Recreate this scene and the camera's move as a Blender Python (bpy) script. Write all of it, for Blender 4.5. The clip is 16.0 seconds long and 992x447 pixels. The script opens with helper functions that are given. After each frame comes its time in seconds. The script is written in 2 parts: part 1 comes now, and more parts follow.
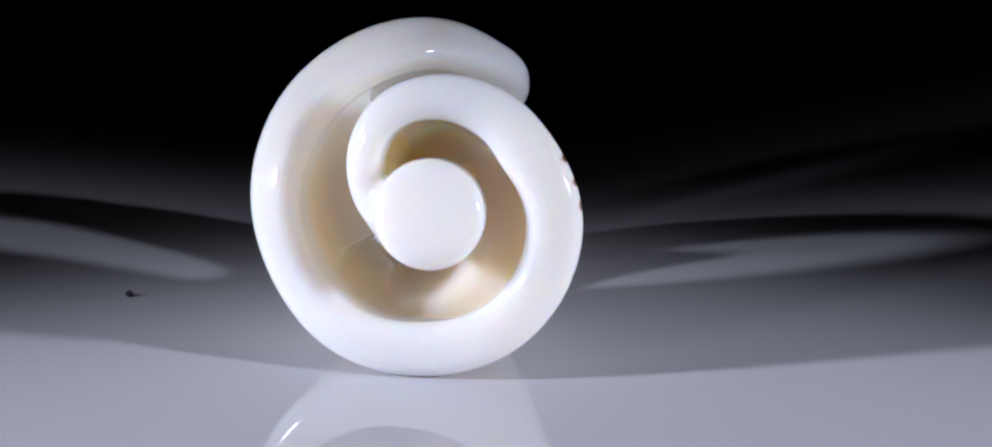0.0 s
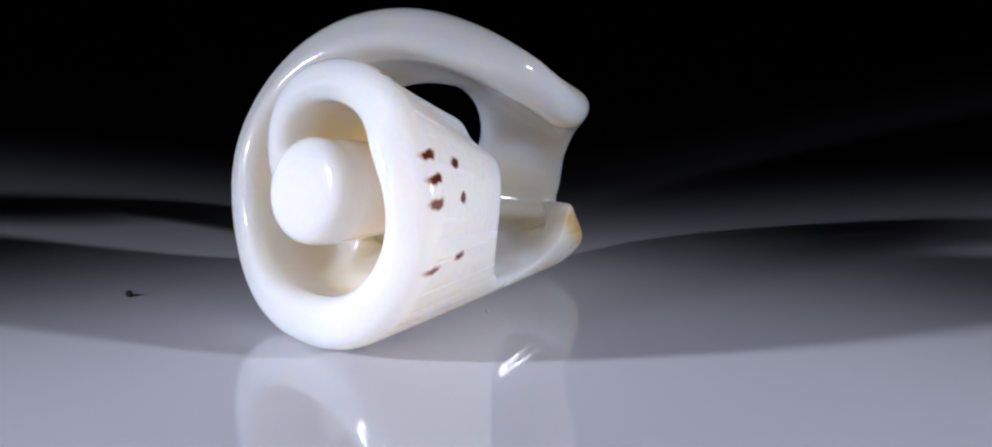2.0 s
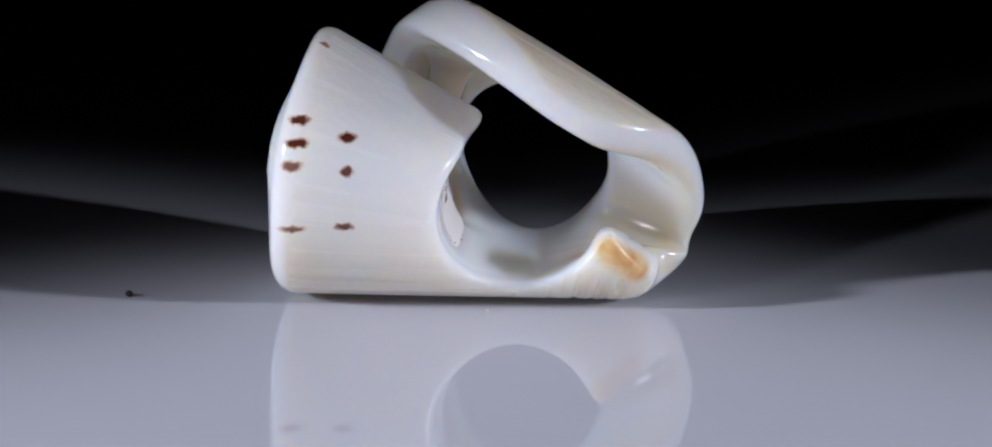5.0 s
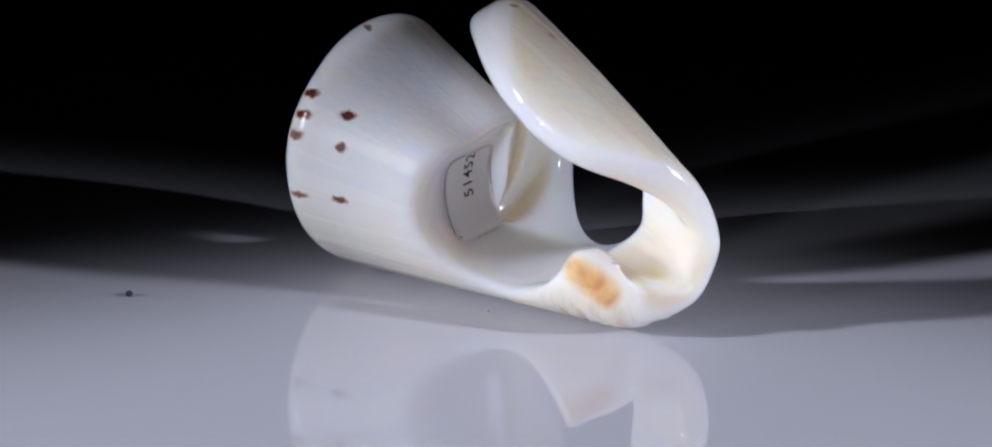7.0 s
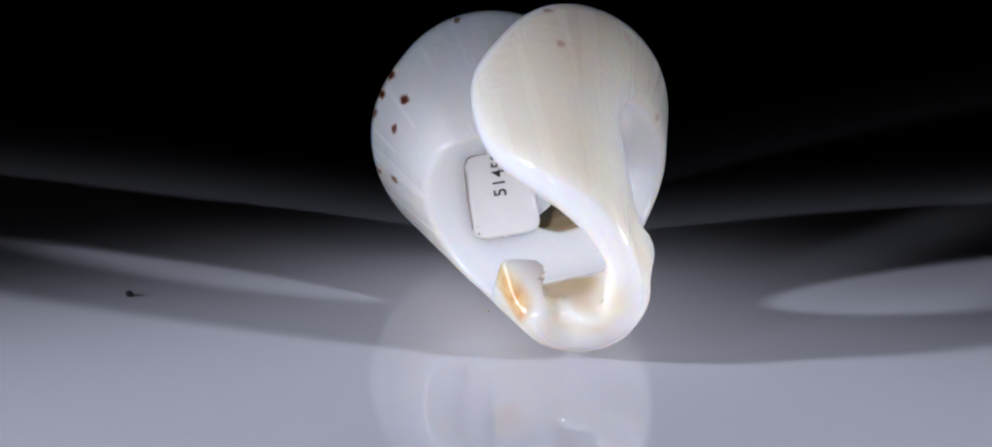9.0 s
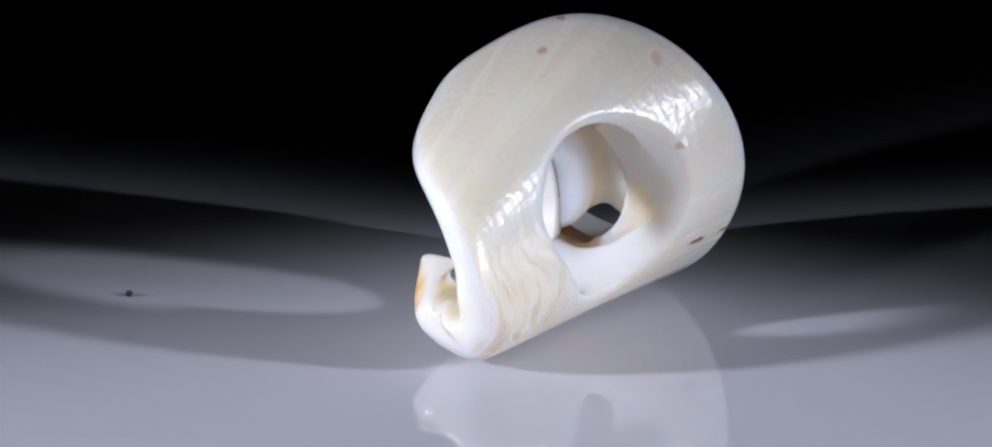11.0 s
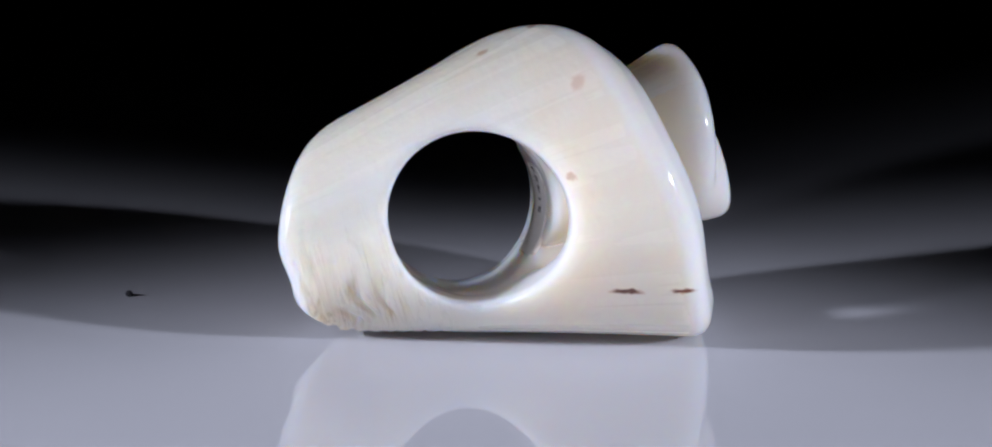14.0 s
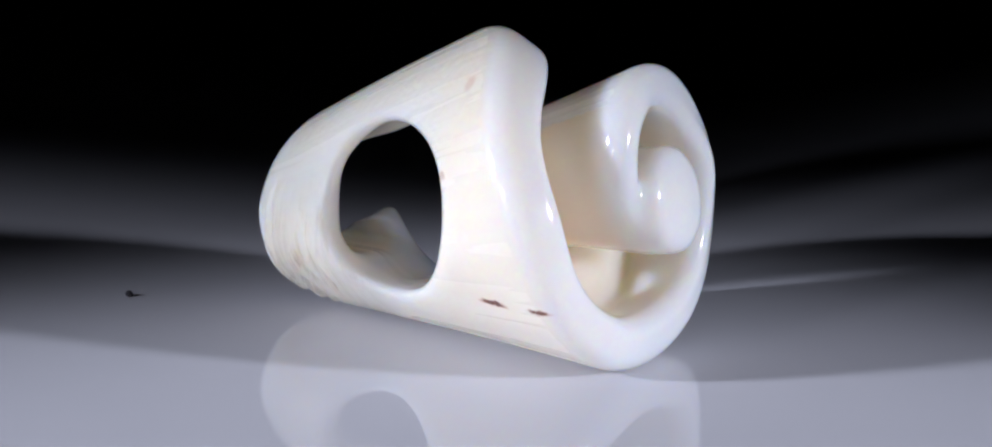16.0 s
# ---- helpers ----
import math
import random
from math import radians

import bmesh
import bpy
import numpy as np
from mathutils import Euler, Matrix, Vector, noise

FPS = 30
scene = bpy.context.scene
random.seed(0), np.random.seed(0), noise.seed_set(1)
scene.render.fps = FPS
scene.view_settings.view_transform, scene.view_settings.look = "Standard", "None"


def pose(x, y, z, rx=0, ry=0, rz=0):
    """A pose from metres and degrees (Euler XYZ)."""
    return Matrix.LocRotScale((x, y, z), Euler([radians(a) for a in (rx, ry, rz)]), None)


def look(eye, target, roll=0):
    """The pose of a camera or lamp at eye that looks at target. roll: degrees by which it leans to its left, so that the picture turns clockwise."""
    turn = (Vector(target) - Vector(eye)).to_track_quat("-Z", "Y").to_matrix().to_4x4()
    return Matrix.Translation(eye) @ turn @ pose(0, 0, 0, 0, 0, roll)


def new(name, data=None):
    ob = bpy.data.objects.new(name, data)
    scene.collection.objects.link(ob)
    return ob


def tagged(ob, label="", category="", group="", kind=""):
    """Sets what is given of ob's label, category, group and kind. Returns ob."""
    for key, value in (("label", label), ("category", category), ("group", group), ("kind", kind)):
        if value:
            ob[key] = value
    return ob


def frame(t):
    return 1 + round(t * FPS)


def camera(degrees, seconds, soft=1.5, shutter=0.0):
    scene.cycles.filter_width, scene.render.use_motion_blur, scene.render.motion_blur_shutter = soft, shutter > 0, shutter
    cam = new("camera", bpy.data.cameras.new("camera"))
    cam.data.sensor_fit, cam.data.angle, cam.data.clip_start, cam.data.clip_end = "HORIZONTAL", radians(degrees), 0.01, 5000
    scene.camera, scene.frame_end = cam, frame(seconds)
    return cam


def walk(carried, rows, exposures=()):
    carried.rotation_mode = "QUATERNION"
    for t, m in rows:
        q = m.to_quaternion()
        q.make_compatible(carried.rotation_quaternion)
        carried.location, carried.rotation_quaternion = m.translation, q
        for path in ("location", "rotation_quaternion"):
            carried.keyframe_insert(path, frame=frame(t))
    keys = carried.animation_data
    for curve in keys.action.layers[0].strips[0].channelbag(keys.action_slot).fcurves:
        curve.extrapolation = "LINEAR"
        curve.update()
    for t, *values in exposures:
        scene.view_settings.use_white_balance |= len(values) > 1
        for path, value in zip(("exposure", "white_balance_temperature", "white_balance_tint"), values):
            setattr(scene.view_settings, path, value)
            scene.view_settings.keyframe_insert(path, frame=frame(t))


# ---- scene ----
# ---------------------------------------------------------------- camera
EYE = (0.000818, -0.25, 0.083769)
AIM = (EYE[0], EYE[1] + math.cos(radians(15.934)), EYE[2] - math.sin(radians(15.934)))
cam = camera(28.67, 16.0, soft=2.1)
walk(cam, [(0.0, look(EYE, AIM, 1.503)), (16.0, look(EYE, AIM, 1.503))])

# ---------------------------------------------------------------- light
world = bpy.data.worlds.new("dark_studio")
world.use_nodes = True
world.node_tree.nodes["Background"].inputs["Color"].default_value = (0.55, 0.62, 0.8, 1)
world.node_tree.nodes["Background"].inputs["Strength"].default_value = 0.001
scene.world = world
scene.view_settings.exposure = 0.0


def spot(name, eye, target, watts, cone, blend, size, colour):
    data = bpy.data.lights.new(name, "SPOT")
    data.energy, data.spot_size, data.spot_blend, data.shadow_soft_size, data.color = watts, radians(cone), blend, size, colour
    ob = new(name, data)
    ob.matrix_world = look(eye, target)
    return ob


WHITE = (0.92, 0.935, 1.10)
spot("studio_spot_left", (-0.55, -0.215, 0.20), (0.0, -0.053, 0.0), 16.6, 17.4, 0.9, 0.022, WHITE)
spot("studio_spot_right", (0.55, -0.205, 0.20), (0.030, -0.051, 0.0), 13.0, 17.0, 0.95, 0.022, WHITE)
spot("studio_spot_front", (-0.40, -0.40, 0.13), (-0.008, -0.03, 0.02), 2.4, 10, 1.0, 0.03, WHITE)


# ---------------------------------------------------------------- materials
def material(name, rough=0.5, base=(0.8, 0.8, 0.8), metal=0.0):
    m = bpy.data.materials.new(name)
    m.use_nodes = True
    b = m.node_tree.nodes["Principled BSDF"]
    b.inputs["Base Color"].default_value = (*base, 1)
    b.inputs["Roughness"].default_value = rough
    b.inputs["Metallic"].default_value = metal
    return m, m.node_tree, b


def node(tree, kind, **sets):
    n = tree.nodes.new(kind)
    for key, value in sets.items():
        n.inputs[key.replace("_", " ")].default_value = value
    return n


def link(tree, out, into):
    tree.links.new(out, into)


def ramp(tree, source, stops):
    r = tree.nodes.new("ShaderNodeValToRGB")
    while len(r.color_ramp.elements) < len(stops):
        r.color_ramp.elements.new(0.5)
    for e, (at, colour) in zip(r.color_ramp.elements, stops):
        e.position, e.color = at, (*colour, 1)
    link(tree, source, r.inputs["Fac"])
    return r.outputs["Color"]


def mix(tree, fac, one, two, blend="MIX"):
    m = tree.nodes.new("ShaderNodeMix")
    m.data_type, m.blend_type = "RGBA", blend
    for value, socket in ((fac, m.inputs[0]), (one, m.inputs[6]), (two, m.inputs[7])):
        if isinstance(value, (int, float)):
            socket.default_value = value
        elif isinstance(value, tuple):
            socket.default_value = (*value, 1)
        else:
            link(tree, value, socket)
    return m.outputs[2]


def maths(tree, kind, one, two=0.0, clamp=False):
    m = tree.nodes.new("ShaderNodeMath")
    m.operation, m.use_clamp = kind, clamp
    for value, socket in ((one, m.inputs[0]), (two, m.inputs[1])):
        if isinstance(value, (int, float)):
            socket.default_value = value
        else:
            link(tree, value, socket)
    return m.outputs[0]


def vector(tree, kind, one, two):
    m = tree.nodes.new("ShaderNodeVectorMath")
    m.operation = kind
    for value, socket in ((one, m.inputs[0]), (two, m.inputs[1])):
        if isinstance(value, tuple):
            socket.default_value = value
        else:
            link(tree, value, socket)
    return m.outputs["Value"] if kind == "LENGTH" else m.outputs[0]


def noise_of(tree, source, scale, detail=3.0, rough=0.5, distortion=0.0):
    n = tree.nodes.new("ShaderNodeTexNoise")
    n.inputs["Scale"].default_value, n.inputs["Detail"].default_value = scale, detail
    n.inputs["Roughness"].default_value, n.inputs["Distortion"].default_value = rough, distortion
    link(tree, source, n.inputs["Vector"])
    return n


def attribute(tree, name):
    n = tree.nodes.new("ShaderNodeAttribute")
    n.attribute_name = name
    return n.outputs["Fac"]


# dark marks left of the shell's pattern: place in millimetres, half length along the shell, half width, strength
MARKS = [((8.7, -24.5, 27.8), (2.2, 1.25, 0.55), 1.0), ((7.9, -18.4, 25.6), (2.2, 1.05, 0.55), 1.0), ((9.9, -24.7, 25.1), (2.2, 1.35, 0.55), 1.0),
         ((10.6, -25.2, 22.3), (2.2, 1.2, 0.65), 0.9), ((9.5, -18.4, 21.4), (2.2, 0.85, 0.65), 0.95), ((9.3, -25.3, 13.8), (2.6, 1.6, 0.5), 0.9),
         ((9.2, -18.7, 14.0), (2.4, 1.1, 0.5), 0.95), ((-24.8, -12.0, 10.4), (2.2, 1.75, 0.4), 0.95), ((-26.3, -18.8, 10.8), (2.2, 1.35, 0.4), 0.95),
         ((-0.2, -22.2, 36.0), (0.4, 0.6, 1.6), 0.85), ((-8.0, 3.3, 37.1), (0.55, 0.65, 1.6), 0.5), ((-20.4, -6.0, 35.9), (0.7, 0.8, 1.2), 0.28), ((-7.9, -3.0, 40.5), (0.6, 0.6, 1.2), 0.6),
         ((-24.8, -4.5, 25.1), (2.0, 0.5, 0.4), 0.45), ((-23.5, -14.0, 27.0), (1.6, 0.35, 0.3), 0.4), ((-3.9, -22.3, 1.0), (0.5, 1.7, 2.0), 0.85),
         ((-3.2, -15.0, 1.0), (0.45, 1.2, 2.0), 0.85)]


def make_shell_material():
    m, tree, b = material("polished_shell", 0.14, (0.8, 0.78, 0.74))
    place = tree.nodes.new("ShaderNodeTexCoord").outputs["Object"]
    mm = vector(tree, "MULTIPLY", place, (1000.0, 1000.0, 1000.0))
    wind, along, skin, inner, stain, fold = (attribute(tree, n) for n in ("wind", "along", "skin", "inner", "stain", "fold"))
    lines = tree.nodes.new("ShaderNodeCombineXYZ")
    link(tree, wind, lines.inputs[0])
    link(tree, maths(tree, "MULTIPLY", along, 0.05), lines.inputs[1])
    growth = noise_of(tree, lines.outputs[0], 0.32, 3.0, 0.5).outputs["Fac"]
    rings = tree.nodes.new("ShaderNodeCombineXYZ")
    link(tree, maths(tree, "MULTIPLY", wind, 0.05), rings.inputs[0])
    link(tree, along, rings.inputs[1])
    spiral = noise_of(tree, rings.outputs[0], 1.3, 3.0, 0.6).outputs["Fac"]
    growth_fine = noise_of(tree, lines.outputs[0], 0.9, 2.5, 0.5).outputs["Fac"]
    spiral_fine = noise_of(tree, rings.outputs[0], 0.85, 2.5, 0.5).outputs["Fac"]
    sheet = tree.nodes.new("ShaderNodeCombineXYZ")
    link(tree, wind, sheet.inputs[0])
    link(tree, along, sheet.inputs[1])
    dimple = noise_of(tree, sheet.outputs[0], 0.8, 1.0, 0.4).outputs["Fac"]
    cloud = noise_of(tree, mm, 0.09, 4.0, 0.55).outputs["Fac"]
    fine = noise_of(tree, mm, 1.6, 3.0, 0.6).outputs["Fac"]
    cream = ramp(tree, growth, [(0.25, (0.805, 0.755, 0.662)), (0.5, (0.82, 0.78, 0.695)), (0.75, (0.835, 0.80, 0.725))])
    cream = mix(tree, maths(tree, "MULTIPLY", maths(tree, "SUBTRACT", cloud, 0.42, True), 2.2, True), cream, (0.795, 0.725, 0.605))
    cream = mix(tree, maths(tree, "MULTIPLY", maths(tree, "MULTIPLY", fold, spiral), 0.6), cream, (0.70, 0.61, 0.48))
    fresh = maths(tree, "MULTIPLY", maths(tree, "MULTIPLY", maths(tree, "SUBTRACT", wind, 97.0), 0.06, True), 0.75)
    cream = mix(tree, fresh, cream, (0.88, 0.87, 0.86))
    cracks = noise_of(tree, rings.outputs[0], 0.55, 5.0, 0.6, 1.2).outputs["Fac"]
    cracks = maths(tree, "SUBTRACT", 1.0, maths(tree, "MULTIPLY", maths(tree, "ABSOLUTE", maths(tree, "SUBTRACT", cracks, 0.5)), 26.0), True)
    cracks = maths(tree, "MULTIPLY", maths(tree, "MULTIPLY", cracks, fold), maths(tree, "MULTIPLY", maths(tree, "SUBTRACT", cloud, 0.36, True), 4.0, True))
    cream = mix(tree, maths(tree, "MULTIPLY", cracks, 0.7), cream, (0.42, 0.34, 0.25))
    white = mix(tree, fine, (0.84, 0.83, 0.81), (0.875, 0.86, 0.835))
    colour = mix(tree, skin, white, cream)
    # tan of the inside, with the recesses' warm bounced light put into the colour
    bounced_tan = mix(tree, cloud, (0.84, 0.71, 0.56), (0.885, 0.805, 0.705))
    colour = mix(tree, inner, colour, bounced_tan)
    rusty = ramp(tree, noise_of(tree, mm, 0.28, 2.0, 0.5, 0.4).outputs["Fac"], [(0.32, (0.50, 0.24, 0.09)), (0.5, (0.66, 0.40, 0.19)), (0.68, (0.78, 0.58, 0.36))])
    colour = mix(tree, stain, colour, rusty)
    wobble = noise_of(tree, mm, 1.1, 2.0, 0.5).outputs["Color"]
    shifted = vector(tree, "ADD", mm, vector(tree, "MULTIPLY", vector(tree, "SUBTRACT", wobble, (0.5, 0.5, 0.5)), (0.9, 0.9, 0.9)))
    total = None
    for centre, halves, strength in MARKS:
        away = vector(tree, "SUBTRACT", shifted, centre)
        away = vector(tree, "LENGTH", vector(tree, "MULTIPLY", away, tuple(1 / h for h in halves)), (0, 0, 0))
        one = tree.nodes.new("ShaderNodeMapRange")
        one.interpolation_type = "SMOOTHSTEP"
        for i, value in ((1, 1.5), (2, 0.65), (3, 0.0), (4, strength)):
            one.inputs[i].default_value = value
        link(tree, away, one.inputs[0])
        total = one.outputs[0] if total is None else maths(tree, "MAXIMUM", total, one.outputs[0])
    pigment = mix(tree, fine, (0.06, 0.016, 0.014), (0.16, 0.04, 0.02))
    pigment = mix(tree, total, (0.55, 0.22, 0.08), pigment)
    colour = mix(tree, total, colour, pigment)
    link(tree, colour, b.inputs["Base Color"])
    rough = maths(tree, "ADD", maths(tree, "MULTIPLY", growth, 0.12), maths(tree, "ADD", maths(tree, "MULTIPLY", skin, 0.15), 0.06))
    rough = maths(tree, "ADD", rough, maths(tree, "MULTIPLY", fold, 0.36))
    link(tree, rough, b.inputs["Roughness"])
    b.inputs["Subsurface Weight"].default_value = 1.0
    b.inputs["Subsurface Radius"].default_value = (1.0, 0.72, 0.46)
    b.inputs["Subsurface Scale"].default_value = 0.013
    b.inputs["IOR"].default_value = 1.48
    b.inputs["Specular IOR Level"].default_value = 0.33
    height = maths(tree, "ADD", maths(tree, "MULTIPLY", growth_fine, 0.16), maths(tree, "MULTIPLY", spiral_fine, 0.1))
    height = maths(tree, "ADD", height, maths(tree, "MULTIPLY", maths(tree, "MULTIPLY", dimple, maths(tree, "SUBTRACT", 1.0, fold)), 0.26))
    height = maths(tree, "MULTIPLY", height, maths(tree, "ADD", maths(tree, "MULTIPLY", skin, 0.92), 0.08))
    height = maths(tree, "ADD", height, maths(tree, "MULTIPLY", maths(tree, "MULTIPLY", fold, spiral), 0.2))
    height = maths(tree, "SUBTRACT", height, maths(tree, "MULTIPLY", cracks, 1.2))
    bump = tree.nodes.new("ShaderNodeBump")
    bump.inputs["Strength"].default_value, bump.inputs["Distance"].default_value = 0.7, 0.00045
    link(tree, height, bump.inputs["Height"])
    link(tree, bump.outputs[0], b.inputs["Normal"])
    return m


def make_table_material():
    m, tree, b = material("white_acrylic", 0.06, (0.6, 0.605, 0.63))
    place = tree.nodes.new("ShaderNodeTexCoord").outputs["Object"]
    haze = noise_of(tree, place, 14.0, 4.0, 0.55).outputs["Fac"]
    grain = noise_of(tree, place, 900.0, 2.0, 0.6).outputs["Fac"]
    colour = ramp(tree, haze, [(0.3, (0.565, 0.585, 0.64)), (0.7, (0.60, 0.615, 0.67))])
    link(tree, colour, b.inputs["Base Color"])
    link(tree, maths(tree, "ADD", maths(tree, "MULTIPLY", haze, 0.02), 0.006), b.inputs["Roughness"])
    bump = tree.nodes.new("ShaderNodeBump")
    bump.inputs["Strength"].default_value, bump.inputs["Distance"].default_value = 0.05, 0.00002
    link(tree, grain, bump.inputs["Height"])
    link(tree, bump.outputs[0], b.inputs["Normal"])
    b.inputs["IOR"].default_value = 1.62
    return m


def make_plain_material(name, dark, light, rough, scale):
    m, tree, b = material(name, rough, light)
    place = tree.nodes.new("ShaderNodeTexCoord").outputs["Object"]
    link(tree, mix(tree, noise_of(tree, place, scale, 4.0, 0.6).outputs["Fac"], dark, light), b.inputs["Base Color"])
    return m


shell_mat = make_shell_material()
table_mat = make_table_material()
black_mat = make_plain_material("black_cloth", (0.003, 0.003, 0.004), (0.008, 0.008, 0.009), 0.95, 40.0)
floor_mat = make_plain_material("dark_floor", (0.006, 0.006, 0.006), (0.014, 0.013, 0.012), 0.8, 12.0)
label_mat = make_plain_material("lacquered_label", (0.77, 0.755, 0.725), (0.84, 0.825, 0.80), 0.4, 900.0)
ink_mat = make_plain_material("black_ink", (0.008, 0.008, 0.009), (0.02, 0.018, 0.018), 0.45, 2500.0)
rust_mat = make_plain_material("old_brown_ink", (0.05, 0.018, 0.01), (0.28, 0.17, 0.1), 0.5, 1400.0)
dust_mat = make_plain_material("dark_dust", (0.02, 0.02, 0.025), (0.05, 0.05, 0.06), 0.9, 3000.0)
crumb_mat = make_plain_material("shell_crumb", (0.5, 0.42, 0.33), (0.7, 0.62, 0.5), 0.6, 3000.0)

# ---------------------------------------------------------------- helpers for meshes


def part(name, bm, mat, parent=None, label="", smooth=True):
    me = bpy.data.meshes.new(name)
    bm.to_mesh(me)
    bm.free()
    me.materials.append(mat)
    me.polygons.foreach_set("use_smooth", [smooth] * len(me.polygons))
    ob = new(name, me)
    ob.parent = parent
    if label:
        tagged(ob, label)
    return ob


# ---------------------------------------------------------------- the shell's form, in millimetres
POLE = np.array([-7.51, -25.55, 22.70])
AXIS = np.array([-0.091, -1.0, 0.262])
AXIS /= np.linalg.norm(AXIS)
SIDE = np.cross([0, 0, 1], AXIS)
SIDE /= np.linalg.norm(SIDE)
RISE = np.cross(AXIS, SIDE)
# along the winding angle from the lip inwards, in degrees
TURN = [0, 30, 60, 90, 120, 150, 180, 210, 240, 270, 300, 330, 360, 385, 412, 444, 473, 490, 511, 532, 559, 588, 720]
RADIUS = [24.2, 24.2, 20.4, 23.8, 23.8, 24.3, 23.6, 23.2, 23.7, 22.5, 22.0, 20.7, 19.3, 17.0, 16.9, 15.5, 14.4, 13.4, 11.8, 10.3, 8.8, 7.6, 7.4]      # at the shoulder
TOP = [-21.0, -21.0, -31.6, -15.9, -10.5, -8.6, -5.7, -5.7, -4.7, -3.7, -2.5, -2.0, -0.6, 0.7, 1.3, 1.6, 1.9, 1.8, 1.5, 1.1, 0.7, 0.3, 0.3]      # height of the shoulder along the axis
FORE_R = [13.7, 13.7, 16.3, 12.2, 10.5, 9.0, 9.0, 9.0, 9.4, 7.6, 4.5, 3.7, 2.3, 5.1, 3.0, 2.0, 2.0, 0.0, -3.0, -5.0, -6.0, -6.0, -6.0]      # towards the narrow end
END = [-41.8, -41.8, -45.4, -50.2, -53.8, -55.6, -54.6, -55.3, -52.8, -51.3, -52.4, -53.1, -54.0, -53.0, -48.0, -48.0, -48.0, -48.0, -48.0, -48.0, -48.0, -48.0, -48.0]
BULGE = [1.2, 1.2, -2.5, 0.7, 1.2, -2.3, 1.7, -0.4, -0.5, -0.2, 0.8, -0.7, -0.7, -0.1, -3.6, 0.0, 0.0, 0.0, 0.0, 0.0, 0.0, 0.0, 0.0]
CURL = [0.7, 0.7, -1.2, -2.7, -2.2, -3.5, -3.1, -0.6, 2.9, 3.3, 3.0, 2.3, 0.7, 3.0, 3.0, 3.0, 3.0, 3.0, 3.0, 3.0, 3.0, 3.0, 3.0]
BEVEL = [0.80, 0.80, 0.93, 0.91, 0.58, 0.50, 0.48, 0.35, 0.41, 0.24, 0.33, 0.35, 0.49, 0.31, 0.05, 0.10, 0.25, 0.20, 0.20, 0.10, 0.10, 0.10, 0.10]      # slope of the ground rim
THICK = [5.5, 5.5, 5.5, 7.3, 7.9, 7.9, 7.0, 6.5, 7.1, 7.5, 7.2, 7.5, 7.8, 7.8, 7.2, 6.2, 5.4, 5.2, 5.0, 4.8, 4.5, 4.5, 4.5]
FORE = -57.0
DRILL_AT = np.array([-17.04, 5.50, 18.13])
DRILL_WAY = np.array([1.0, -0.065, -0.151])
DRILL_WAY /= np.linalg.norm(DRILL_WAY)
DRILL_R = 10.76
CORE_R, CORE_TOP = 6.70, 3.49
LIP = [49.0, 67.6]
bell = np.exp(-0.5 * (np.arange(-30, 31) / 11.0) ** 2)
bell /= bell.sum()


def smooth_table(column):
    return np.convolve(np.interp(np.arange(-30, 751), TURN, column), bell, "valid")


TABLES = {name: smooth_table(c) for name, c in (("radius", RADIUS), ("top", TOP), ("fore_r", FORE_R), ("end", END), ("bulge", BULGE),
                                                ("curl", CURL), ("bevel", BEVEL), ("thick", THICK))}


def smax(a,b,r):
    h=np.maximum(r-np.abs(a-b),0)/r
    return np.maximum(a,b)+h*h*r*.25
def smin(a,b,r): return -smax(-a,-b,r)


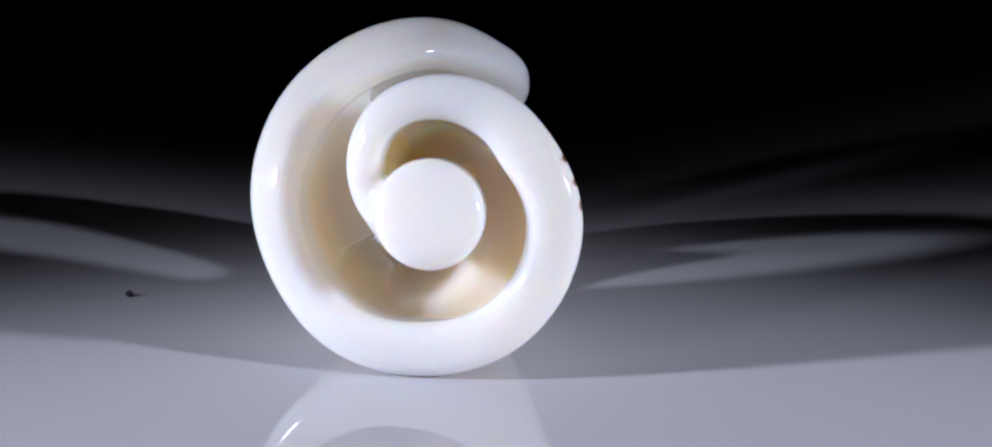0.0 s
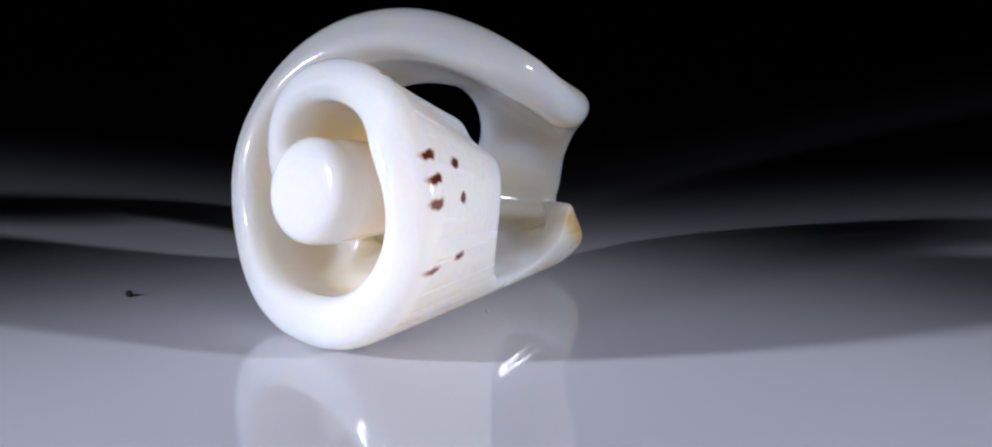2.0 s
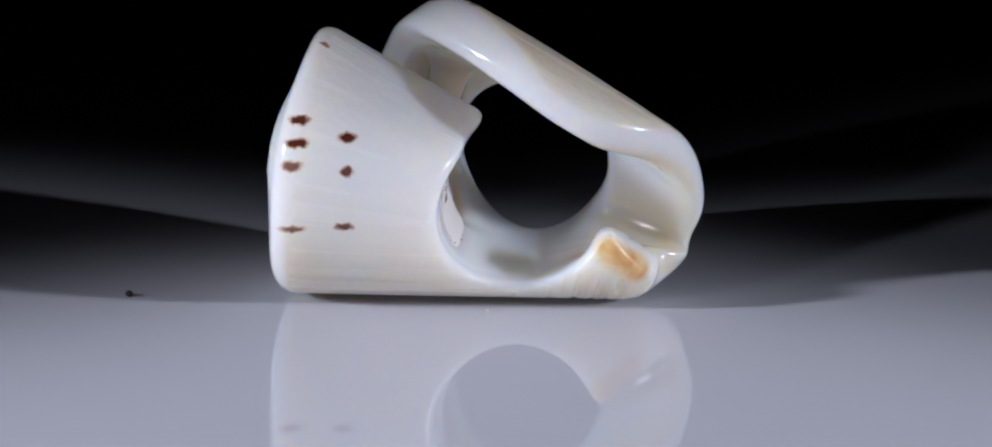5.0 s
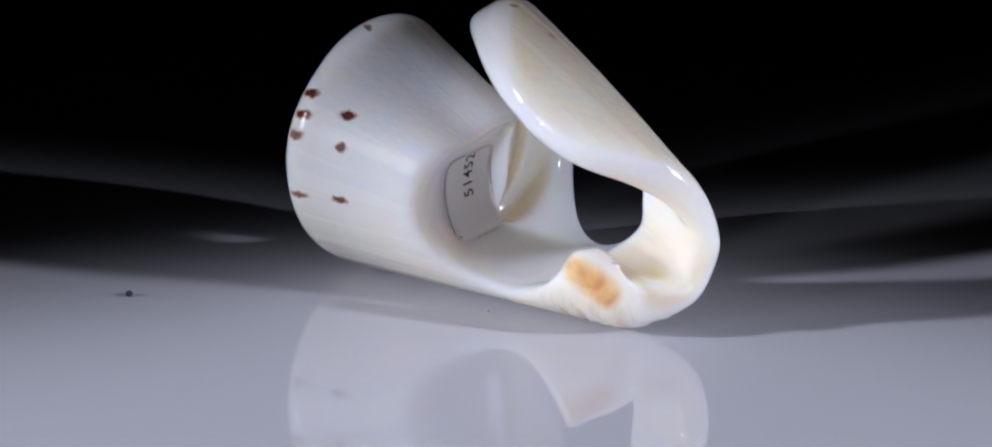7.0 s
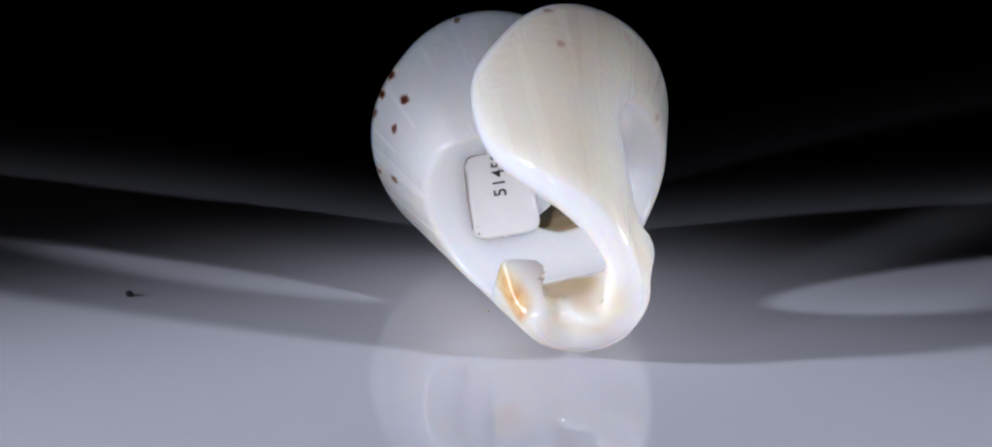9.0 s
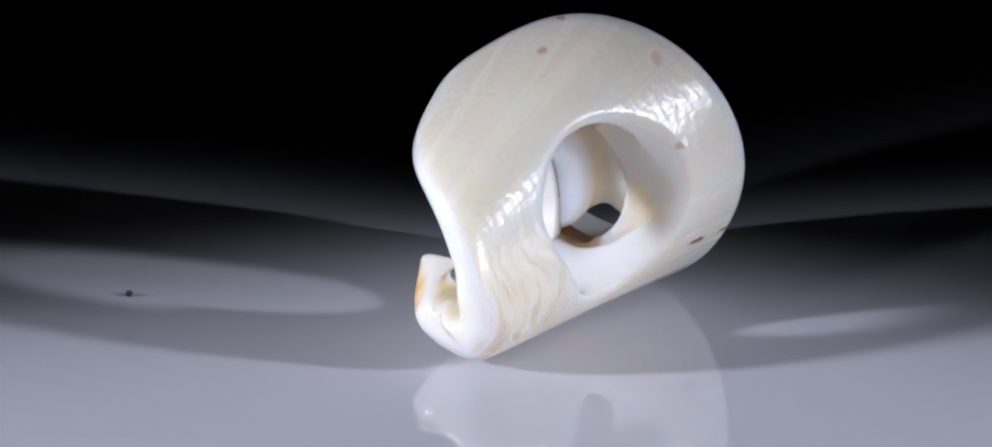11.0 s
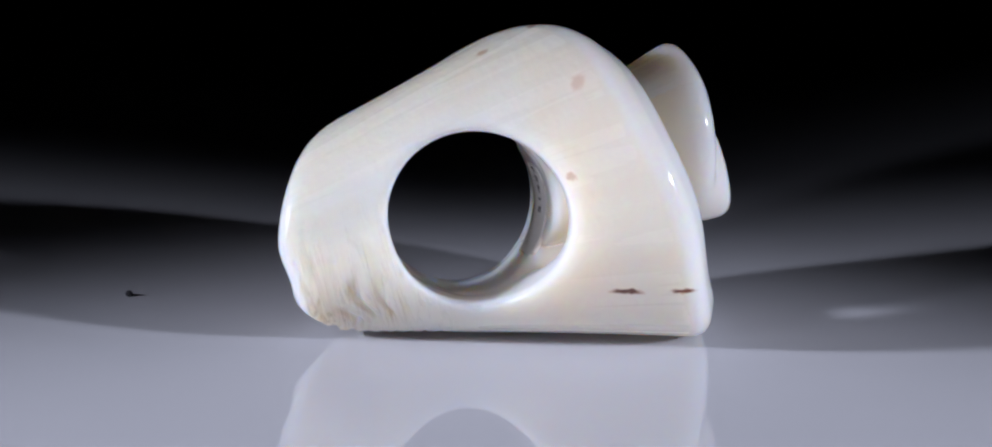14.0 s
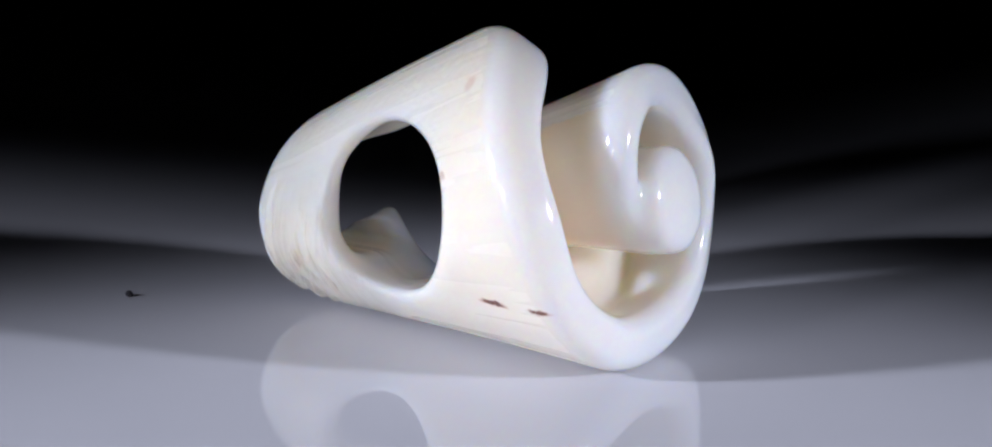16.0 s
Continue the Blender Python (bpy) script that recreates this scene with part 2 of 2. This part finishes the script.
def shell_field(P):
    """Signed distance, roughly, of the drilled and ground shell at the points P (n, 3) in millimetres."""
    q=P-POLE; a,u,v=q@AXIS,q@SIDE,q@RISE
    rho=np.hypot(u,v); phi=np.degrees(np.arctan2(v,u))%360
    arc=np.radians(1)*np.maximum(rho,2)
    d=None
    for k in (0,1):
        w=phi+360*k
        i=np.minimum(w.astype(int),719); fr=w-i
        L=lambda n: TABLES[n][i]*(1-fr)+TABLES[n][i+1]*fr
        R,A,T,F=L('radius'),L('top'),L('thick'),L('fore_r')
        s=(a-FORE)/(A-FORE)
        t=np.clip((-45-a)/12,0,1)
        outer=F+(R-F)*s+L('bulge')*4*s*(1-s)-L('curl')*(1-np.sqrt(1-t*t*.98))
        near=np.clip((150-w)/70,0,1)*(k==0)
        deep=3.0+3.3*near*near*(3-2*near)+2.0*np.clip(np.minimum((w-130)/40,(290-w)/40),0,1)*(k==0)
        thick=deep+(T-deep)*np.clip(1-(A-a)/16,0,1)**1.5
        deep_tip=2.8*np.clip(np.minimum((w-310)/30,(400-w)/10),0,1)*np.clip((-34-a)/8,0,1)
        thick=thick+deep_tip
        if k==0: thick=thick+3.0*t*t*np.clip(np.minimum((w-60)/50,(300-w)/50),0,1)
        if k==0: thick=thick+3.2*np.clip((-34-a)/6,0,1)*np.clip(np.minimum((w-195)/35,(330-w)/40),0,1)
        bv=L('bevel')
        band=smax(rho-outer,outer-thick-rho,1.2)
        band=smax(band,(a-A-bv*(outer-rho))/np.sqrt(1+bv*bv),2.6)
        end=L('end')-a
        if k: band=smax(band,end,4.0)
        # the pillar's broken tip at the narrow end
        tip=366-8*np.maximum(0,-44.0-a)
        band=smax(band,np.minimum((w-tip)*arc,-36-a),1.5)
        if k==0:
            lip=LIP[0]+(LIP[1]-LIP[0])*np.clip((a+50)/35,0,1.2)
            d=smax(band,smax((lip-w)*arc,end,13.0),3.4); o0=outer
        else:
            band=np.maximum(band,(w-600)*arc)
            core=smax(np.hypot(u-.5-.025*np.minimum(a,0),v+2.0+.1*np.minimum(a,0))-CORE_R+.1*np.clip(-a-2,0,9)-.1*np.clip(-a-12,0,9),a-CORE_TOP+.012*((u-.5)**2+(v+2.0)**2),1.8)
            # the channel between pillar and outer wall narrows as it winds down
            bend=w-5.8*np.clip(a+24,0,14)
            channel=np.interp(bend,[490,548,569,590,606,640],[22,13.2,11.4,9.4,7.0,1.0])
            plug=np.minimum(smax(rho-outer+1.5,(w-480)*arc,4.),smax(rho-o0+1.5,np.maximum(channel-rho,(490-w)*arc),4.))
            plug=smax(plug,a+11,2.)
            inner=np.maximum(np.minimum(core,plug),-36-a)
            floor=np.maximum(np.maximum(rho-o0+2.8,smax((490-w)*arc,(w-572)*arc,2.)),np.abs(a+15)-1.6)
            floor=np.minimum(floor,np.maximum(np.maximum(rho-o0+2.8,10.6-rho),np.maximum(smax((490-w)*arc,(w-598)*arc,2.),np.abs(a+17)-1.6)))
            d=np.minimum(d,band)
            d=smin(d,inner,1.6); d=smin(d,floor,2.6)
    w=P-DRILL_AT; al=w@DRILL_WAY
    bore=DRILL_R-np.linalg.norm(w-al[:,None]*DRILL_WAY,axis=1)
    return smax(d,bore,2.0)


def net(field, low, high, step):
    """A closed mesh of the zero level of a field, one vertex to each crossed cell."""
    axes = [np.arange(l, h + step, step) for l, h in zip(low, high)]
    n = [len(c) for c in axes]
    F = np.empty(n)
    for i, x in enumerate(axes[0]):
        Y, Z = np.meshgrid(axes[1], axes[2], indexing="ij")
        F[i] = field(np.stack([np.full(Y.size, x), Y.ravel(), Z.ravel()], 1)).reshape(n[1], n[2])
    inside = F < 0
    total = np.zeros([m - 1 for m in n] + [3])
    count = np.zeros([m - 1 for m in n])
    for ax in range(3):
        lo = [slice(None)] * 3
        hi = [slice(None)] * 3
        lo[ax], hi[ax] = slice(0, -1), slice(1, None)
        f0, f1 = F[tuple(lo)], F[tuple(hi)]
        crossed = inside[tuple(lo)] != inside[tuple(hi)]
        frac = np.where(crossed, f0 / np.where(crossed, f0 - f1, 1), 0)
        others = [b for b in range(3) if b != ax]
        for da in (0, 1):
            for db in (0, 1):
                cut = [slice(None)] * 3
                cut[others[0]] = slice(da, n[others[0]] - 1 + da)
                cut[others[1]] = slice(db, n[others[1]] - 1 + db)
                c = crossed[tuple(cut)]
                place = np.zeros(c.shape + (3,))
                place[..., ax] = frac[tuple(cut)]
                place[..., others[0]], place[..., others[1]] = da, db
                total += place * c[..., None]
                count += c
    cells = np.argwhere(count > 0)
    index = np.full(count.shape, -1)
    index[tuple(cells.T)] = np.arange(len(cells))
    verts = (cells + total[tuple(cells.T)] / count[tuple(cells.T)][:, None]) * step + np.array(low)
    faces = []
    for ax in range(3):
        b, c = (ax + 1) % 3, (ax + 2) % 3
        lo = [slice(1, -1)] * 3
        hi = [slice(1, -1)] * 3
        lo[ax], hi[ax] = slice(0, -1), slice(1, None)
        i0, i1 = inside[tuple(lo)], inside[tuple(hi)]
        at = np.argwhere(i0 != i1)
        flip = i0[tuple(at.T)]
        base = at.copy()
        base[:, b] += 1
        base[:, c] += 1
        def cell(db, dc):
            g = base.copy()
            g[:, b] -= db
            g[:, c] -= dc
            return index[tuple(g.T)]
        quad = np.stack([cell(1, 1), cell(0, 1), cell(0, 0), cell(1, 0)], 1)
        quad[~flip] = quad[~flip][:, ::-1]
        faces.append(quad)
    return verts, np.concatenate(faces)


def relax(verts, faces, times):
    """Evens out the steps of the grid."""
    edges = np.concatenate([faces[:, [i, (i + 1) % 4]] for i in range(4)])
    edges = np.concatenate([edges, edges[:, ::-1]])
    deg = np.bincount(edges[:, 0], minlength=len(verts))[:, None]
    for weight in (0.5, -0.52) * times:
        mean = np.stack([np.bincount(edges[:, 0], verts[edges[:, 1], i], len(verts)) for i in range(3)], 1) / deg
        verts = verts + weight * (mean - verts)
    return verts


# ---------------------------------------------------------------- setting


def slab(name, centre, size, mat, label, category):
    bm = bmesh.new()
    bmesh.ops.create_cube(bm, size=1.0, matrix=Matrix.LocRotScale(centre, None, size))
    bmesh.ops.bevel(bm, geom=bm.edges[:], offset=min(size) * 0.12, segments=2, affect="EDGES")
    return tagged(part(name, bm, mat, smooth=False), label, category, kind="structure")


slab("tabletop", (0, 0.05, -0.01), (1.5, 1.0, 0.02), table_mat, "glossy white acrylic tabletop fading into the dark", "tabletop")
slab("floor", (0, 0, -0.77), (4.2, 4.2, 0.04), floor_mat, "dark floor of an unlit studio", "floor")
slab("ceiling", (0, 0, 1.67), (4.2, 4.2, 0.04), black_mat, "black ceiling of an unlit studio", "ceiling")
slab("wall_north", (0, 2.05, 0.45), (4.0, 0.06, 2.4), black_mat, "black cloth backdrop wall in the dark", "wall")
slab("wall_south", (0, -2.05, 0.45), (4.0, 0.06, 2.4), black_mat, "black wall of an unlit studio", "wall")
slab("wall_east", (2.05, 0, 0.45), (0.06, 4.2, 2.4), black_mat, "black wall of an unlit studio", "wall")
slab("wall_west", (-2.05, 0, 0.45), (0.06, 4.2, 2.4), black_mat, "black wall of an unlit studio", "wall")

# ---------------------------------------------------------------- the shell
STEP = 0.4


def winding(P):
    """Winding angle, height along the axis, and how far a point lies on the outer skin, down inside, on the broken tip, on the folds."""
    q = P - POLE
    a, u, v = q @ AXIS, q @ SIDE, q @ RISE
    rho, phi = np.hypot(u, v), np.degrees(np.arctan2(v, u)) % 360
    gap, turn, rim, tops, walls = np.full(len(P), 1e3), phi.copy(), np.zeros(len(P)), [], []
    for k in (0, 1):
        w = phi + 360 * k
        look_up = lambda n: np.interp(w, np.arange(721), TABLES[n])
        s = (a - FORE) / (look_up("top") - FORE)
        t = np.clip((-45 - a) / 12, 0, 1)
        outer = look_up("fore_r") + (look_up("radius") - look_up("fore_r")) * s + look_up("bulge") * 4 * s * (1 - s) - look_up("curl") * (1 - np.sqrt(1 - t * t * 0.98))
        tops.append(look_up("top") - a)
        walls.append(outer - look_up("thick"))
        off = np.abs(rho - outer) + (1e3 if k == 1 else 0) * (w > 480) + (1e3 if k == 0 else 0) * (w < 40)
        near = off < gap
        gap, turn = np.where(near, off, gap), np.where(near, w, turn)
        rim = np.where(near, look_up("top") - a, rim)
    smooth_step = lambda x: np.clip(x, 0, 1) ** 2 * (3 - 2 * np.clip(x, 0, 1))
    skin = smooth_step(1.6 - gap / 0.6) * smooth_step((rim - 0.8) / 1.6)
    w = P - DRILL_AT
    way = w @ DRILL_WAY
    bore = np.linalg.norm(w - way[:, None] * DRILL_WAY, axis=1) - DRILL_R
    # inner grows with depth below the rim, where warm bounced light gathers
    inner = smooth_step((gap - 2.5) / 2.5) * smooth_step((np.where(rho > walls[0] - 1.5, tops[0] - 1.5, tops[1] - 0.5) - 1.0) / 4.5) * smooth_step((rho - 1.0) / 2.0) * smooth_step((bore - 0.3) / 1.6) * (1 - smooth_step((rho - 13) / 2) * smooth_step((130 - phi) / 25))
    tip = np.array([0.9, 18.6, 9.8])
    ends = np.array([2.6, 16.0, 9.8]), np.array([1.2, 19.8, 7.2])
    run = ends[1] - ends[0]
    part_way = np.clip((P - ends[0]) @ run / (run @ run), 0, 1)
    stain = smooth_step((2.9 - np.linalg.norm(P - ends[0] - part_way[:, None] * run, axis=1)) / 2.0)
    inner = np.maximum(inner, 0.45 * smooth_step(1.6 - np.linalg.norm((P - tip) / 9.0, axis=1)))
    fold = smooth_step(np.minimum((turn - 130) / 50, (330 - turn) / 40)) * smooth_step((-31 - a) / 20) * smooth_step(1.6 - gap / 1.0)
    return np.radians(turn) * 18.0, a, skin, inner, stain, fold


def wrinkle(P):
    """Wrinkles of growth and old wear round the narrow end, as moves along the radius."""
    q = P - POLE
    a, u, v = q @ AXIS, q @ SIDE, q @ RISE
    rho = np.maximum(np.hypot(u, v), 1.0)
    turn, fold = np.degrees(winding(P)[0] / 18.0), winding(P)[5]
    crest = a + 1.3 * np.sin(0.045 * turn + 0.25 * a) + 0.6 * np.sin(0.13 * turn + 1.0) + 0.012 * turn
    saw = lambda x: np.abs((x % 1.0) - 0.72) / np.where(x % 1.0 > 0.72, 0.28, 0.72)
    ripple = np.minimum(1, saw(crest / 2.3) * 1.6) - 1 + 0.5 * (np.minimum(1, saw(crest / 1.2 + 0.3 * np.sin(0.08 * turn)) * 1.8) - 1)
    patch = np.clip(0.55 + 0.6 * np.sin(0.06 * turn + 0.5 * a) + 0.35 * np.sin(0.17 * turn - 0.9 * a + 2.0), 0.25, 1.2)
    strong = np.clip((-34 - a) / 8, 0, 1) * (0.5 + 0.6 * np.exp(-((turn - 225) / 70) ** 2))
    move = 0.65 * fold * strong * patch * ripple
    return P + (move / rho)[:, None] * (u[:, None] * SIDE + v[:, None] * RISE)


def make_shell():
    thing = tagged(new("cone_shell"), "white polished cone shell, ground open and drilled, on the table", "shell")
    verts, faces = net(shell_field, (-34, -33, -3), (17, 33, 47), STEP)
    verts = wrinkle(relax(verts, faces, 3))
    me = bpy.data.meshes.new("shell_body")
    me.from_pydata((verts * 0.001).tolist(), [], faces.tolist())
    me.materials.append(shell_mat)
    me.polygons.foreach_set("use_smooth", [True] * len(me.polygons))
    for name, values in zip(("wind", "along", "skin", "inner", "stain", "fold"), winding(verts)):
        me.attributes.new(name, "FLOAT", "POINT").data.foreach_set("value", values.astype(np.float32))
    ob = new("shell_body", me)
    ob.parent = thing
    return thing


# directions on the wall of the drilled hole: along the drill, towards the label, upwards
OUT = np.array([0.0, -1.0, 0.0]) + DRILL_WAY * DRILL_WAY[1]
OUT /= np.linalg.norm(OUT)
UP = np.cross(OUT, DRILL_WAY)
UP *= np.sign(UP[2])


def on_bore(x, arc, lift):
    """A point of the hole's wall in metres: x along it, arc upwards round it, both in millimetres, lifted off it towards its axis."""
    d = (x - DRILL_AT[0]) / DRILL_WAY[0]
    c = DRILL_AT + DRILL_WAY * d
    b = arc / DRILL_R
    return tuple((c + (DRILL_R - lift) * (OUT * math.cos(b) + UP * math.sin(b))) * 0.001)


LABEL_X, LABEL_ARC = (-6.8, 2.5), (-7.2, 5.4)


def make_label(thing):
    bm = bmesh.new()
    rows, columns, corner = 26, 10, 1.7
    mid, half = sum(LABEL_X) / 2, (LABEL_X[1] - LABEL_X[0]) / 2
    sheets = []
    for lift in (0.07, -0.5):
        sheet = []
        for i in range(rows + 1):
            arc = LABEL_ARC[0] + (LABEL_ARC[1] - LABEL_ARC[0]) * i / rows
            edge = min(arc - LABEL_ARC[0], LABEL_ARC[1] - arc)
            cut = corner - math.sqrt(max(0, corner ** 2 - max(0, corner - edge) ** 2))
            sheet.append([bm.verts.new(on_bore(mid + (half - cut) * (2 * j / columns - 1), arc, lift)) for j in range(columns + 1)])
        sheets.append(sheet)
    top, low = sheets
    for i in range(rows):
        for j in range(columns):
            bm.faces.new((top[i][j], top[i][j + 1], top[i + 1][j + 1], top[i + 1][j]))
            bm.faces.new((low[i][j], low[i + 1][j], low[i + 1][j + 1], low[i][j + 1]))
        bm.faces.new((top[i][0], top[i + 1][0], low[i + 1][0], low[i][0]))
        bm.faces.new((top[i][-1], low[i][-1], low[i + 1][-1], top[i + 1][-1]))
    for j in range(columns):
        bm.faces.new((top[0][j], low[0][j], low[0][j + 1], top[0][j + 1]))
        bm.faces.new((top[-1][j], top[-1][j + 1], low[-1][j + 1], low[-1][j]))
    bmesh.ops.recalc_face_normals(bm, faces=bm.faces[:])
    return part("label_patch", bm, label_mat, thing, "pale lacquered rectangle with rounded corners inside the hole")


def make_digits(label):
    """The written number reads upwards along the label."""
    advance = 0.0
    for character in "51452":
        curve = bpy.data.curves.new("digit", "FONT")
        curve.body, curve.size, curve.resolution_u = character, 2.45, 6
        curve.offset = 0.012
        holder = bpy.data.objects.new("digit", curve)
        scene.collection.objects.link(holder)
        flat = holder.to_mesh()
        bm = bmesh.new()
        bm.from_mesh(flat)
        holder.to_mesh_clear()
        scene.collection.objects.unlink(holder)
        bpy.data.objects.remove(holder)
        bmesh.ops.triangulate(bm, faces=bm.faces[:])
        bmesh.ops.subdivide_edges(bm, edges=bm.edges[:], cuts=1)
        bmesh.ops.triangulate(bm, faces=bm.faces[:])
        for v in bm.verts:
            v.co = on_bore(-2.9 + v.co.y, -1.65 + advance + v.co.x, 0.10)
        grown = bmesh.ops.extrude_face_region(bm, geom=bm.faces[:])
        centre = np.array(on_bore(-3.0, 1.0, DRILL_R))
        for v in (g for g in grown["geom"] if isinstance(g, bmesh.types.BMVert)):
            v.co += (Vector(centre) - v.co).normalized() * 0.00003
        bmesh.ops.recalc_face_normals(bm, faces=bm.faces[:])
        part("digit", bm, ink_mat, label, "black printed numeral", smooth=False)
        advance += 1.4


def make_label_line(label):
    """The worn brown ink line round the label's edge."""
    bm = bmesh.new()
    run = [(LABEL_X[1] - 0.1 + 0.05 * math.sin(i * 1.7), LABEL_ARC[0] + 1.6 + i * 0.34) for i in range(28)]
    run += [(LABEL_X[1] - 0.5 - 0.34 * i, LABEL_ARC[1] - 0.12 - 0.5 * math.exp(-i * 0.9)) for i in range(9)]
    run += [(LABEL_X[0] + 0.1, LABEL_ARC[1] - 2.2 - i * 0.4) for i in range(12)]
    last = None
    for i, (x, arc) in enumerate(run):
        thin = 0.035 + 0.035 * abs(math.sin(i * 2.3))
        ring = [bm.verts.new(on_bore(x + dx * thin, arc + dx * thin * (i > 27), 0.05 + dz)) for dx, dz in ((-1, 0), (-0.5, 0.07), (0.5, 0.07), (1, 0))]
        if last and i != 37:
            for j in range(3):
                bm.faces.new((last[j], last[j + 1], ring[j + 1], ring[j]))
        last = ring
    for x, arc, size in ((1.75, -6.2, 0.16), (1.7, -5.2, 0.09), (-1.2, -7.3, 0.1), (-2.6, -7.3, 0.08)):
        bmesh.ops.create_icosphere(bm, subdivisions=1, radius=size * 0.001, matrix=Matrix.Translation(on_bore(x, arc, 0.05)))
    part("ink_line", bm, rust_mat, label, "thin worn brown ink line along the label's edge")


shell = make_shell()
label = make_label(shell)
make_digits(label)
make_label_line(label)


def make_speck(name, x, y, size, flat, mat, label_text, category):
    bm = bmesh.new()
    bmesh.ops.create_icosphere(bm, subdivisions=3, radius=size)
    for v in bm.verts:
        v.co *= 1 + 0.2 * noise.noise(v.co * (1.6 / size))
        v.co.z = max(v.co.z * flat, -size * flat * 0.6)
    low = min(v.co.z for v in bm.verts)
    ob = part(name, bm, mat)
    ob.location = (x, y, -low)
    return tagged(ob, label_text, category)


make_speck("dust_speck", -0.0491, 0.0025, 0.0005, 1.0, dust_mat, "dark speck of dust on the glossy table", "dust")
make_speck("shell_crumb", 0.0, 0.0, 0.00028, 0.6, crumb_mat, "tiny pale crumb of shell on the table", "crumb")


TURNS = [(0, 0), (2, -36.3), (4, -72.4), (6.3, -114.6), (8, -146.4), (9, -165.3), (11.3, -208.6), (12.5, -230.5), (14, -257.4), (16, -293.9)]


def motions():
    """The shell turns steadily on the spot, clockwise from above."""
    walk(shell, [(t, pose(0, 0, 0, 0, 0, turn)) for t, turn in TURNS])


motions()
